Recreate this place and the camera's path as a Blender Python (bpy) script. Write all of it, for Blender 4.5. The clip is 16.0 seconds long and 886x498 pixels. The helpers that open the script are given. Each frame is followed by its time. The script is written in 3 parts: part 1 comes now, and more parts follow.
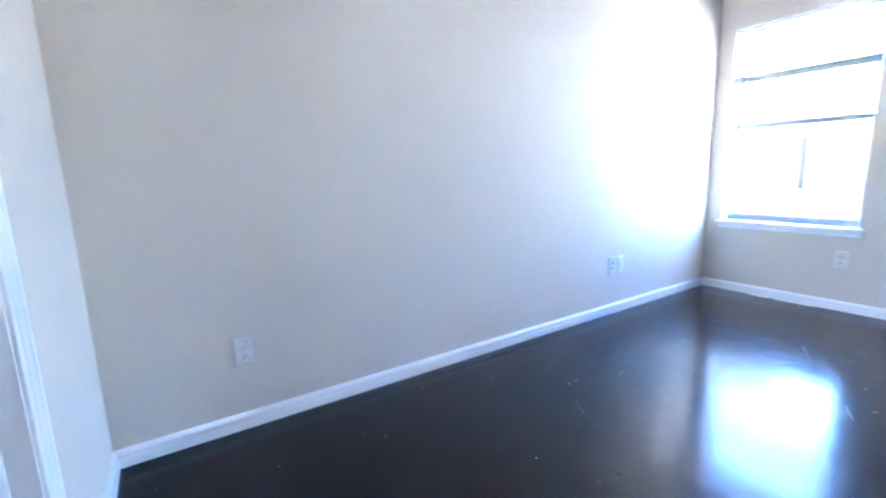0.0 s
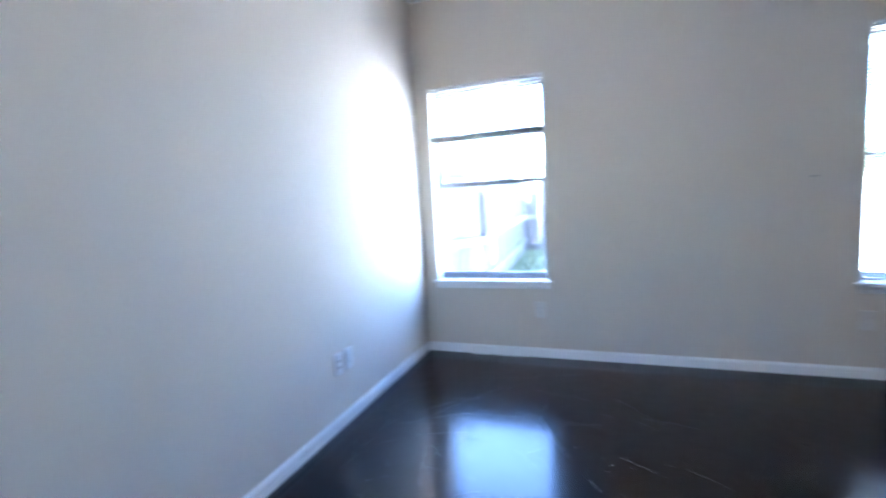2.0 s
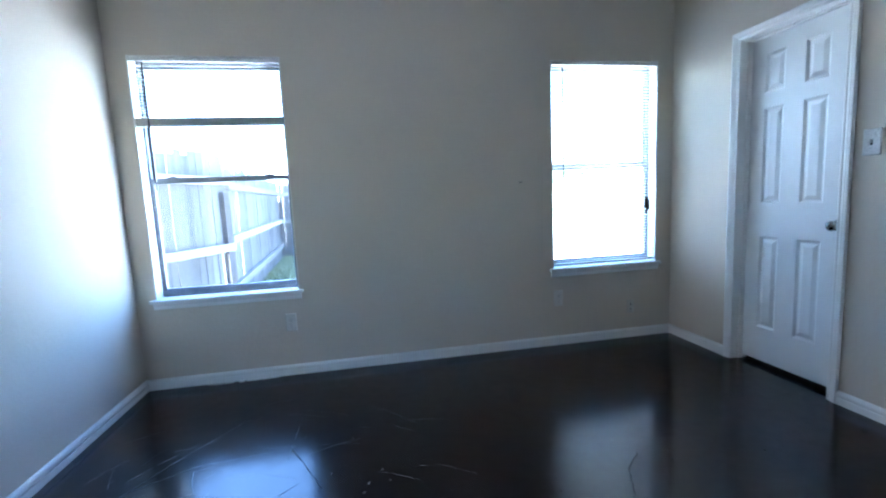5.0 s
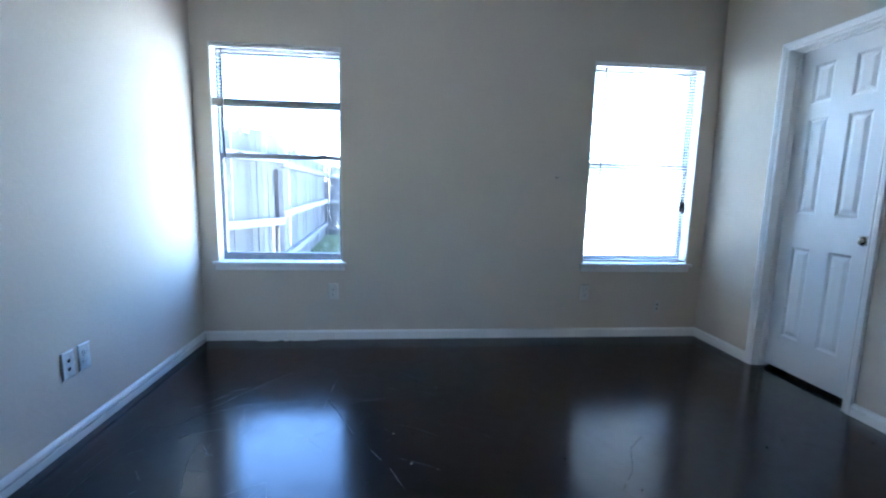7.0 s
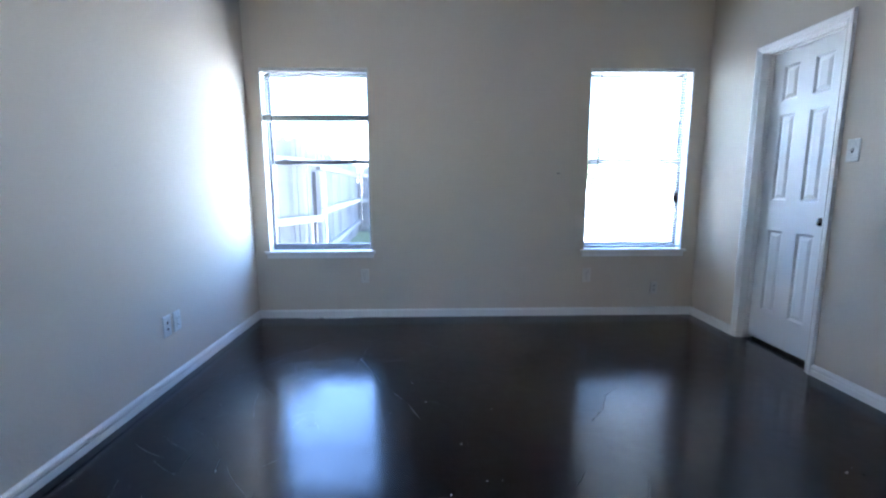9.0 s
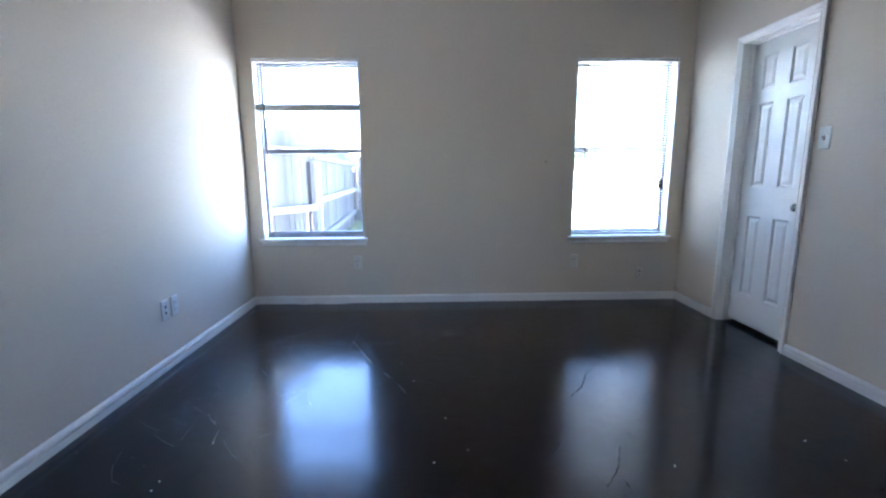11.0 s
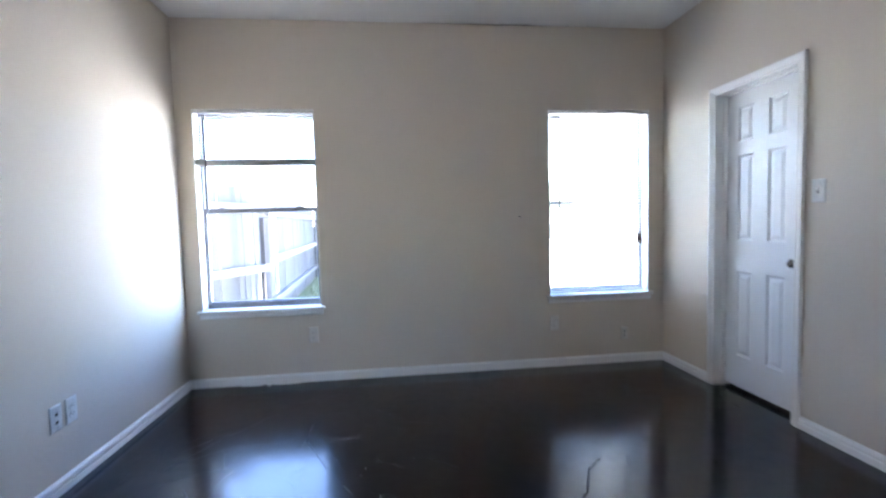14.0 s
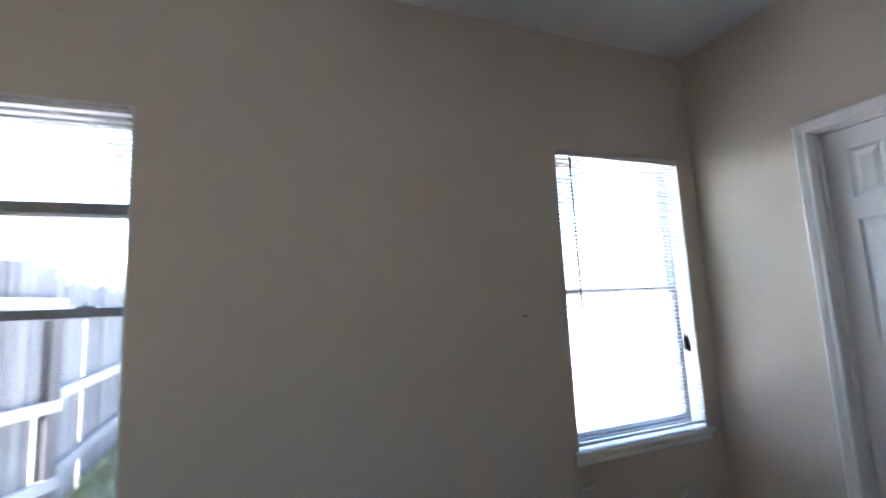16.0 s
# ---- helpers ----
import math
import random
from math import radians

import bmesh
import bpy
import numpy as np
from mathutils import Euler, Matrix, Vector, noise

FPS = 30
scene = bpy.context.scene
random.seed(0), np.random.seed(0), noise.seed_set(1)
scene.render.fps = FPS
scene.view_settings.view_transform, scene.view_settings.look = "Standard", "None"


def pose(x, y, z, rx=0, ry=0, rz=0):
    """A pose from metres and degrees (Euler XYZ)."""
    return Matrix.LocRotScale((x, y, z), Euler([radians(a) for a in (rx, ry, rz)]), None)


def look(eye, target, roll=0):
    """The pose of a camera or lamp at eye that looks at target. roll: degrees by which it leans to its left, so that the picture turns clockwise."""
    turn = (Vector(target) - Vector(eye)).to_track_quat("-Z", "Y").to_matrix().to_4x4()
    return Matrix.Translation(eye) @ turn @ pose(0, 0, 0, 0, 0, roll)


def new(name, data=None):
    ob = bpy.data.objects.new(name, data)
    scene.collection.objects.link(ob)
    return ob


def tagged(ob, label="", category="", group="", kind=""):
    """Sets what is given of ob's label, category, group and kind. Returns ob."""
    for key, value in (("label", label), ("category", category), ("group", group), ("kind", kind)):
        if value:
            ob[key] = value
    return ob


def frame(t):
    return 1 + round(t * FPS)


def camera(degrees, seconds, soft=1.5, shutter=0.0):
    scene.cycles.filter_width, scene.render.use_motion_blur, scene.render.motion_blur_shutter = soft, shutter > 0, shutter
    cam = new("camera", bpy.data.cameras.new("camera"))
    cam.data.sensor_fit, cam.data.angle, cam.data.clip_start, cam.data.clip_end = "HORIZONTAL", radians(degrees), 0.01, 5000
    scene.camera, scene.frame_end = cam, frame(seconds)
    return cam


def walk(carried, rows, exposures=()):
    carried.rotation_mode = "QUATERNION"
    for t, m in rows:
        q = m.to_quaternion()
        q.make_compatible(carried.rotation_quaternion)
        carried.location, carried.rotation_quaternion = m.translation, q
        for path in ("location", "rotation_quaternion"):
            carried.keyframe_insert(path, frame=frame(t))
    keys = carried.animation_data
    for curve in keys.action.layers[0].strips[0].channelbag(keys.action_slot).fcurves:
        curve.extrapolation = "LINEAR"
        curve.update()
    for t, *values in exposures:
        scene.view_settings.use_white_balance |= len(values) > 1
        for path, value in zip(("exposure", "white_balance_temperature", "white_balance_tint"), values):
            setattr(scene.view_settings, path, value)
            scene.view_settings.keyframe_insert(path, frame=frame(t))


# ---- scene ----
cam = camera(91.1, 16.0, soft=2.2, shutter=0.5)
PATH = [
    (0, (1.093, 0.106, 1.067), (2.161, 1.76, 0.716), -1.7),
    (0.5, (1.179, 0.242, 1.06), (2.105, 1.986, 0.746), -1.9),
    (1, (1.409, 0.406, 1.095), (2.473, 2.092, 0.945), -2.1),
    (1.5, (1.621, 0.573, 1.116), (3.08, 1.935, 0.987), -2.5),
    (2, (1.81, 0.645, 1.204), (3.677, 1.334, 1.001), -3.2),
    (2.5, (2.017, 0.55, 1.184), (3.996, 0.636, 0.904), -3.0),
    (3, (2.144, 0.558, 1.15), (4.118, 0.408, 0.87), -2.1),
    (3.5, (2.105, 0.573, 1.148), (4.067, 0.398, 0.801), -2.4),
    (4, (2.05, 0.618, 1.179), (4.003, 0.351, 0.84), -2.4),
    (4.2, (2.054, 0.591, 1.168), (4.006, 0.263, 0.884), -3.9),
    (6.3, (2.042, 0.573, 1.174), (3.996, 0.21, 0.956), -1.3),
    (6.5, (1.992, 0.599, 1.175), (3.948, 0.301, 0.887), -0.7),
    (7, (1.851, 0.591, 1.152), (3.823, 0.402, 0.876), 1.3),
    (7.5, (1.715, 0.472, 1.138), (3.67, 0.32, 0.746), -1.3),
    (8, (1.599, 0.457, 1.151), (3.572, 0.363, 0.839), -3.1),
    (8.5, (1.437, 0.486, 1.17), (3.424, 0.447, 0.943), -1.6),
    (9, (1.349, 0.487, 1.153), (3.328, 0.448, 0.863), -0.2),
    (9.2, (1.343, 0.479, 1.144), (3.317, 0.459, 0.824), -0.2),
    (11.3, (1.243, 0.401, 1.141), (3.212, 0.34, 0.794), -0.4),
    (11.5, (1.242, 0.377, 1.149), (3.207, 0.302, 0.783), -0.4),
    (12, (1.241, 0.38, 1.143), (3.208, 0.311, 0.787), -0.6),
    (12.5, (1.249, 0.398, 1.138), (3.212, 0.34, 0.76), -0.5),
    (13, (1.298, 0.396, 1.138), (3.255, 0.314, 0.733), 0.7),
    (13.5, (1.389, 0.446, 1.181), (3.356, 0.217, 0.903), -1.1),
    (14, (1.641, 0.437, 1.212), (3.626, 0.222, 1.095), -1.5),
    (14.5, (1.988, 0.443, 1.264), (3.974, 0.214, 1.3), -1.3),
    (15, (2.402, 0.502, 1.321), (4.363, 0.144, 1.491), -2.1),
    (15.5, (2.835, 0.516, 1.313), (4.771, 0.066, 1.543), -2.7),
    (16, (3.267, 0.537, 1.324), (5.116, -0.18, 1.578), -2.7),
]
EXPOSURES = [(0, 6.9, 5250, 23), (1.5, 6.45, 5300, 22), (2, 6.05, 5350, 21), (3.5, 5.47, 5200, 13), (6.5, 5.2, 5200, 13), (9, 5.38, 5500, 19), (11.5, 5.38, 5750, 21), (13.5, 5.58, 5950, 23), (14.5, 5.46, 6200, 23), (15.5, 4.98, 6250, 22), (16, 4.74, 6400, 23)]
walk(cam, [(t, look(eye, target, roll)) for t, eye, target, roll in PATH], EXPOSURES)

# ---- world, sun and exposure ----
SUN_DIR = Vector((-0.06, 0.70, 0.80)).normalized()      # from the ground towards the sun
world = bpy.data.worlds.new("world")
scene.world = world
world.use_nodes = True
wn = world.node_tree
sky = wn.nodes.new("ShaderNodeTexSky")
sky.sky_type = "NISHITA"
sky.sun_disc = False
sky.sun_elevation = math.asin(SUN_DIR.z)
sky.sun_rotation = math.atan2(SUN_DIR.x, SUN_DIR.y)
sky.dust_density = 0.35
sky.ozone_density = 3.0
wn.nodes["Background"].inputs["Strength"].default_value = 0.115
wn.links.new(sky.outputs[0], wn.nodes["Background"].inputs["Color"])

sun_data = bpy.data.lights.new("sun", "SUN")
sun_data.energy = 5.0
sun_data.angle = radians(0.5)
sun_data.color = (1.0, 0.97, 0.93)
sun = new("sun", sun_data)
sun.matrix_world = look((0, 0, 20), Vector((0, 0, 20)) - SUN_DIR)

# ---- the plan, in metres ----
XW = 5.093            # window wall
YL, YR = 2.03, -1.812  # long plain wall, closet wall
XE = 0.835            # wall with the entry
CEIL = 2.764
GROUND = -0.18
WIN_Z0, WIN_Z1 = 0.585, 2.108
WINDOWS = ((1.027, 1.915), (-1.686, -0.816))
DOOR_X0, DOOR_X1, DOOR_Z = 3.868, 4.486, 2.045
ENTRY_Y0, ENTRY_Y1 = 0.36, 1.17


# ---- materials ----
def material(name, color=(0.8, 0.8, 0.8), rough=0.5, metal=0.0):
    m = bpy.data.materials.new(name)
    m.use_nodes = True
    b = m.node_tree.nodes["Principled BSDF"]
    b.inputs["Base Color"].default_value = (*color, 1)
    b.inputs["Roughness"].default_value = rough
    b.inputs["Metallic"].default_value = metal
    return m


def node(m, kind, **values):
    n = m.node_tree.nodes.new(kind)
    for key, value in values.items():
        n.inputs[key.replace("_", " ")].default_value = value
    return n


def join(m, a, b):
    m.node_tree.links.new(a, b)


def noise_tex(m, scale, detail=4.0, rough=0.55, stretch=None, distortion=0.0):
    c = m.node_tree.nodes.new("ShaderNodeTexCoord")
    n = node(m, "ShaderNodeTexNoise", Scale=scale, Detail=detail, Roughness=rough, Distortion=distortion)
    if stretch:
        mp = node(m, "ShaderNodeMapping", Scale=stretch)
        join(m, c.outputs["Object"], mp.inputs["Vector"])
        join(m, mp.outputs["Vector"], n.inputs["Vector"])
    else:
        join(m, c.outputs["Object"], n.inputs["Vector"])
    return n


def ramp(m, fac, stops):
    r = m.node_tree.nodes.new("ShaderNodeValToRGB")
    e = r.color_ramp.elements
    e[0].position, e[0].color = stops[0][0], (*stops[0][1], 1)
    e[1].position, e[1].color = stops[-1][0], (*stops[-1][1], 1)
    for p, c in stops[1:-1]:
        x = e.new(p)
        x.color = (*c, 1)
    join(m, fac, r.inputs["Fac"])
    return r


def grey(v):
    return (v, v, v)


def mixed(m, fac, a, b, blend="MIX"):
    n = m.node_tree.nodes.new("ShaderNodeMix")
    n.data_type, n.blend_type = "RGBA", blend
    if isinstance(fac, float):
        n.inputs[0].default_value = fac
    else:
        join(m, fac, n.inputs[0])
    for value, slot in ((a, 6), (b, 7)):
        if isinstance(value, tuple):
            n.inputs[slot].default_value = (*value, 1)
        else:
            join(m, value, n.inputs[slot])
    return n.outputs[2]


def bump(m, height, strength, distance, under=None):
    n = node(m, "ShaderNodeBump", Strength=strength, Distance=distance)
    join(m, height, n.inputs["Height"])
    if under:
        join(m, under.outputs["Normal"], n.inputs["Normal"])
    return n


def shader(m):
    return m.node_tree.nodes["Principled BSDF"]


def wall_paint(name, color):
    """Rolled wall paint over a sprayed drywall texture."""
    m = material(name, color, 0.5)
    b = shader(m)
    large = noise_tex(m, 1.3, 3)
    fine = noise_tex(m, 140, 2)
    spray = noise_tex(m, 42, 5, 0.6, distortion=0.6)
    flat = ramp(m, spray.outputs["Fac"], [(0.42, grey(0)), (0.62, grey(1))])
    c1 = mixed(m, large.outputs["Fac"], tuple(c * 0.955 for c in color), tuple(min(1, c * 1.04) for c in color))
    c2 = mixed(m, fine.outputs["Fac"], grey(0.97), grey(1.0))
    join(m, mixed(m, 1.0, c1, c2, "MULTIPLY"), b.inputs["Base Color"])
    r = ramp(m, large.outputs["Fac"], [(0.3, grey(0.62)), (0.7, grey(0.75))])
    join(m, r.outputs["Color"], b.inputs["Roughness"])
    b.inputs["Specular IOR Level"].default_value = 0.3
    n1 = bump(m, flat.outputs["Color"], 0.28, 0.0016)
    n2 = bump(m, fine.outputs["Fac"], 0.12, 0.0006, n1)
    join(m, n2.outputs["Normal"], b.inputs["Normal"])
    return m


def trim_paint(name, color, rough, wear=0.06):
    """Semi-gloss enamel with brush marks and faint scuffs."""
    m = material(name, color, rough)
    b = shader(m)
    cloud = noise_tex(m, 5, 5)
    brush = noise_tex(m, 30, 4, stretch=(1, 1, 14))
    scuff = noise_tex(m, 22, 6, 0.7)
    marks = ramp(m, scuff.outputs["Fac"], [(0.64, grey(0)), (0.74, grey(1))])
    c = mixed(m, cloud.outputs["Fac"], tuple(v * 0.975 for v in color), color)
    dull = m.node_tree.nodes.new("ShaderNodeMath")
    dull.operation = "MULTIPLY"
    dull.inputs[1].default_value = wear
    join(m, marks.outputs["Color"], dull.inputs[0])
    join(m, mixed(m, dull.outputs[0], c, (0.3, 0.27, 0.22)), b.inputs["Base Color"])
    r = ramp(m, cloud.outputs["Fac"], [(0.3, grey(rough - 0.06)), (0.7, grey(rough + 0.08))])
    join(m, r.outputs["Color"], b.inputs["Roughness"])
    n = bump(m, brush.outputs["Fac"], 0.03, 0.0004)
    join(m, n.outputs["Normal"], b.inputs["Normal"])
    return m


def floor_stain():
    """Concrete stained nearly black and sealed: a troweled, scratched gloss coat over a mottled brown-black base."""
    m = material("stained_concrete", (0.012, 0.008, 0.007), 0.3)
    b = shader(m)
    big = noise_tex(m, 1.3, 2, 0.5, distortion=0.3)
    mid = noise_tex(m, 5.0, 3, 0.5, distortion=0.1)
    fine = noise_tex(m, 34, 6, 0.65)
    base = ramp(m, big.outputs["Fac"], [(0.25, (0.0042, 0.0018, 0.0020)), (0.5, (0.0068, 0.0028, 0.0027)), (0.8, (0.0150, 0.0060, 0.0042))])
    mott = ramp(m, mid.outputs["Fac"], [(0.25, grey(0.8)), (0.5, grey(1.0)), (0.8, (1.35, 1.25, 1.15))])
    c = mixed(m, 1.0, base.outputs["Color"], mott.outputs["Color"], "MULTIPLY")
    # fine scratches in the sealer, gathered in patches
    scratch = []
    for i, (turn, stretch) in enumerate(((0.5, (2.2, 90, 1)), (-0.9, (3.0, 110, 1)), (1.7, (2.6, 120, 1)))):
        tc = m.node_tree.nodes.new("ShaderNodeTexCoord")
        mp = node(m, "ShaderNodeMapping", Scale=stretch, Rotation=(0, 0, turn), Location=(3.1 * i, 1.7 * i, 0))
        n = node(m, "ShaderNodeTexNoise", Scale=1.0, Detail=2.0, Roughness=0.5, Distortion=0.25)
        join(m, tc.outputs["Object"], mp.inputs["Vector"])
        join(m, mp.outputs["Vector"], n.inputs["Vector"])
        scratch.append(ramp(m, n.outputs["Fac"], [(0.71, grey(0)), (0.78, grey(1))]).outputs["Color"])
    s = mixed(m, 1.0, mixed(m, 1.0, scratch[0], scratch[1], "ADD"), scratch[2], "ADD")
    where = ramp(m, noise_tex(m, 2.1, 3).outputs["Fac"], [(0.42, grey(0)), (0.62, grey(1))])
    s = mixed(m, 1.0, s, where.outputs["Color"], "MULTIPLY")
    pits = ramp(m, noise_tex(m, 38, 2, 0.5).outputs["Fac"], [(0.72, grey(0)), (0.77, grey(1))])
    c = mixed(m, s, c, (0.03, 0.026, 0.024))
    join(m, c, b.inputs["Base Color"])
    r1 = ramp(m, mid.outputs["Fac"], [(0.3, grey(0.19)), (0.7, grey(0.24))])
    join(m, mixed(m, pits.outputs["Color"], r1.outputs["Color"], grey(0.6)), b.inputs["Roughness"])
    # the coat: a little duller where the trowel left it thin
    wear = noise_tex(m, 8.0, 4, 0.55)
    r2 = ramp(m, wear.outputs["Fac"], [(0.3, grey(0.115)), (0.7, grey(0.19))])
    join(m, mixed(m, s, r2.outputs["Color"], grey(0.3)), b.inputs["Coat Roughness"])
    thin = ramp(m, noise_tex(m, 15, 3, 0.55).outputs["Fac"], [(0.3, grey(0.84)), (0.6, grey(1.0))])
    join(m, mixed(m, pits.outputs["Color"], thin.outputs["Color"], grey(0.4)), b.inputs["Coat Weight"])
    b.inputs["Coat IOR"].default_value = 1.27
    b.inputs["Specular IOR Level"].default_value = 0.11
    n1 = bump(m, mid.outputs["Fac"], 0.06, 0.006)
    join(m, bump(m, fine.outputs["Fac"], 0.10, 0.0015, n1).outputs["Normal"], b.inputs["Normal"])
    join(m, bump(m, s, 0.05, 0.0005, n1).outputs["Normal"], b.inputs["Coat Normal"])
    return m


def weathered_wood(name, dark, light):
    m = material(name, light, 0.8)
    b = shader(m)
    grain = noise_tex(m, 7, 8, 0.7, stretch=(9, 9, 0.35), distortion=0.3)
    stain = noise_tex(m, 1.8, 4)
    info = m.node_tree.nodes.new("ShaderNodeObjectInfo")
    g = ramp(m, grain.outputs["Fac"], [(0.3, dark), (0.7, light)])
    s = ramp(m, stain.outputs["Fac"], [(0.3, grey(0.7)), (0.7, grey(1.1))])
    c = mixed(m, 1.0, g.outputs["Color"], s.outputs["Color"], "MULTIPLY")
    own = ramp(m, info.outputs["Random"], [(0.0, grey(0.5)), (1.0, grey(1.25))])
    join(m, mixed(m, 1.0, c, own.outputs["Color"], "MULTIPLY"), b.inputs["Base Color"])
    n = bump(m, grain.outputs["Fac"], 0.5, 0.004)
    join(m, n.outputs["Normal"], b.inputs["Normal"])
    return m


def speckled(name, stops, scale, rough, fine=60, relief=0.004, metal=0.0):
    m = material(name, stops[0][1], rough, metal)
    b = shader(m)
    a = noise_tex(m, scale, 6, 0.65)
    f = noise_tex(m, fine, 4, 0.6)
    c = ramp(m, a.outputs["Fac"], stops)
    g = ramp(m, f.outputs["Fac"], [(0.3, grey(0.82)), (0.7, grey(1.1))])
    join(m, mixed(m, 1.0, c.outputs["Color"], g.outputs["Color"], "MULTIPLY"), b.inputs["Base Color"])
    r = ramp(m, f.outputs["Fac"], [(0.3, grey(max(0.03, rough - 0.07))), (0.7, grey(min(1, rough + 0.07)))])
    join(m, r.outputs["Color"], b.inputs["Roughness"])
    n = bump(m, f.outputs["Fac"], 0.3, relief)
    join(m, n.outputs["Normal"], b.inputs["Normal"])
    return m


def pane_glass():
    m = bpy.data.materials.new("pane_glass")
    m.use_nodes = True
    t = m.node_tree
    t.nodes.remove(t.nodes["Principled BSDF"])
    clear = t.nodes.new("ShaderNodeBsdfTransparent")
    clear.inputs[0].default_value = (0.94, 0.97, 0.96, 1)
    gloss = t.nodes.new("ShaderNodeBsdfGlossy")
    gloss.inputs["Roughness"].default_value = 0.02
    mx = t.nodes.new("ShaderNodeMixShader")
    mx.inputs[0].default_value = 0.04
    t.links.new(clear.outputs[0], mx.inputs[1])
    t.links.new(gloss.outputs[0], mx.inputs[2])
    t.links.new(mx.outputs[0], t.nodes["Material Output"].inputs["Surface"])
    return m


def vinyl():
    """White blind vinyl that lets a little light through."""
    m = material("blind_vinyl", (0.82, 0.82, 0.79), 0.38)
    b = shader(m)
    dust = noise_tex(m, 12, 5)
    c = ramp(m, dust.outputs["Fac"], [(0.3, (0.72, 0.71, 0.67)), (0.7, (0.84, 0.84, 0.81))])
    join(m, c.outputs["Color"], b.inputs["Base Color"])
    tr = m.node_tree.nodes.new("ShaderNodeBsdfTranslucent")
    tr.inputs[0].default_value = (0.8, 0.8, 0.76, 1)
    mx = m.node_tree.nodes.new("ShaderNodeMixShader")
    mx.inputs[0].default_value = 0.45
    join(m, b.outputs[0], mx.inputs[1])
    join(m, tr.outputs[0], mx.inputs[2])
    join(m, mx.outputs[0], m.node_tree.nodes["Material Output"].inputs["Surface"])
    return m


PAINT = wall_paint("wall_paint", (0.685, 0.605, 0.500))
CEILING = wall_paint("ceiling_paint", (0.84, 0.83, 0.80))
TRIM = trim_paint("trim_enamel", (0.86, 0.845, 0.815), 0.38, 0.015)
DOOR_PAINT = trim_paint("door_enamel", (0.85, 0.85, 0.845), 0.38, 0.02)
FLOOR = floor_stain()
GLASS = pane_glass()
VINYL = vinyl()
ALU = speckled("mill_aluminium", [(0.3, (0.22, 0.225, 0.235)), (0.7, (0.30, 0.305, 0.315))], 8, 0.45, 90, 0.0006, 0.6)
RAIL = speckled("painted_steel_rail", [(0.3, (0.72, 0.71, 0.69)), (0.7, (0.80, 0.79, 0.77))], 14, 0.4, 90, 0.0003)
OFFWHITE = speckled("off_white_plastic", [(0.3, (0.70, 0.66, 0.59)), (0.7, (0.76, 0.72, 0.65))], 20, 0.32, 120, 0.0002)
PLASTIC = speckled("white_plastic", [(0.3, (0.74, 0.74, 0.71)), (0.7, (0.80, 0.80, 0.78))], 20, 0.3, 120, 0.0002)
IVORY = speckled("painted_over_plastic", [(0.3, (0.66, 0.62, 0.54)), (0.7, (0.71, 0.67, 0.59))], 20, 0.35, 120, 0.0002)
DARK = speckled("dark_slot", [(0.3, (0.012, 0.011, 0.01)), (0.7, (0.025, 0.022, 0.02))], 30, 0.6, 90, 0.0002)
NICKEL = speckled("satin_nickel", [(0.3, (0.22, 0.20, 0.17)), (0.7, (0.30, 0.27, 0.24))], 25, 0.14, 200, 0.0001, 1.0)
TASSEL = speckled("brown_tassel", [(0.3, (0.07, 0.05, 0.04)), (0.7, (0.12, 0.09, 0.07))], 40, 0.45, 150, 0.0003)
CORD = speckled("blind_cord", [(0.3, (0.68, 0.67, 0.63)), (0.7, (0.76, 0.75, 0.71))], 60, 0.8, 200, 0.0002)
WAND = speckled("clear_wand", [(0.3, (0.14, 0.142, 0.145)), (0.7, (0.20, 0.202, 0.205))], 30, 0.15, 150, 0.0001)
FENCE = weathered_wood("fence_cedar", (0.030, 0.030, 0.031), (0.170, 0.166, 0.164))
RAILWOOD = weathered_wood("fence_rail_pine", (0.14, 0.133, 0.125), (0.23, 0.222, 0.21))
POST = weathered_wood("fence_post_dark", (0.035, 0.032, 0.031), (0.075, 0.069, 0.067))
SOIL = speckled("dry_lawn", [(0.3, (0.34, 0.335, 0.31)), (0.5, (0.42, 0.413, 0.39)), (0.7, (0.50, 0.49, 0.465))], 1.2, 0.95, 30, 0.03)
BLADE = speckled("grass_blade", [(0.3, (0.10, 0.125, 0.06)), (0.7, (0.20, 0.205, 0.12))], 3, 0.7, 30, 0.001)
LEAF = speckled("leaf", [(0.3, (0.035, 0.07, 0.02)), (0.7, (0.09, 0.13, 0.04))], 3, 0.6, 30, 0.001)
BARK = speckled("bark", [(0.3, (0.07, 0.055, 0.04)), (0.7, (0.16, 0.13, 0.1))], 6, 0.9, 40, 0.02)
HALL = wall_paint("hall_paint", (0.60, 0.50, 0.42))
ANCHOR = speckled("grey_anchor", [(0.3, (0.26, 0.23, 0.20)), (0.7, (0.34, 0.31, 0.27))], 40, 0.6, 120, 0.0003)
SCUFF = speckled("scuffed_sealer", [(0.3, (0.10, 0.093, 0.09)), (0.7, (0.17, 0.16, 0.155))], 30, 0.4, 90, 0.0003)
SPECK = speckled("dried_paint_drop", [(0.3, (0.62, 0.6, 0.55)), (0.7, (0.74, 0.72, 0.68))], 30, 0.5, 90, 0.0003)


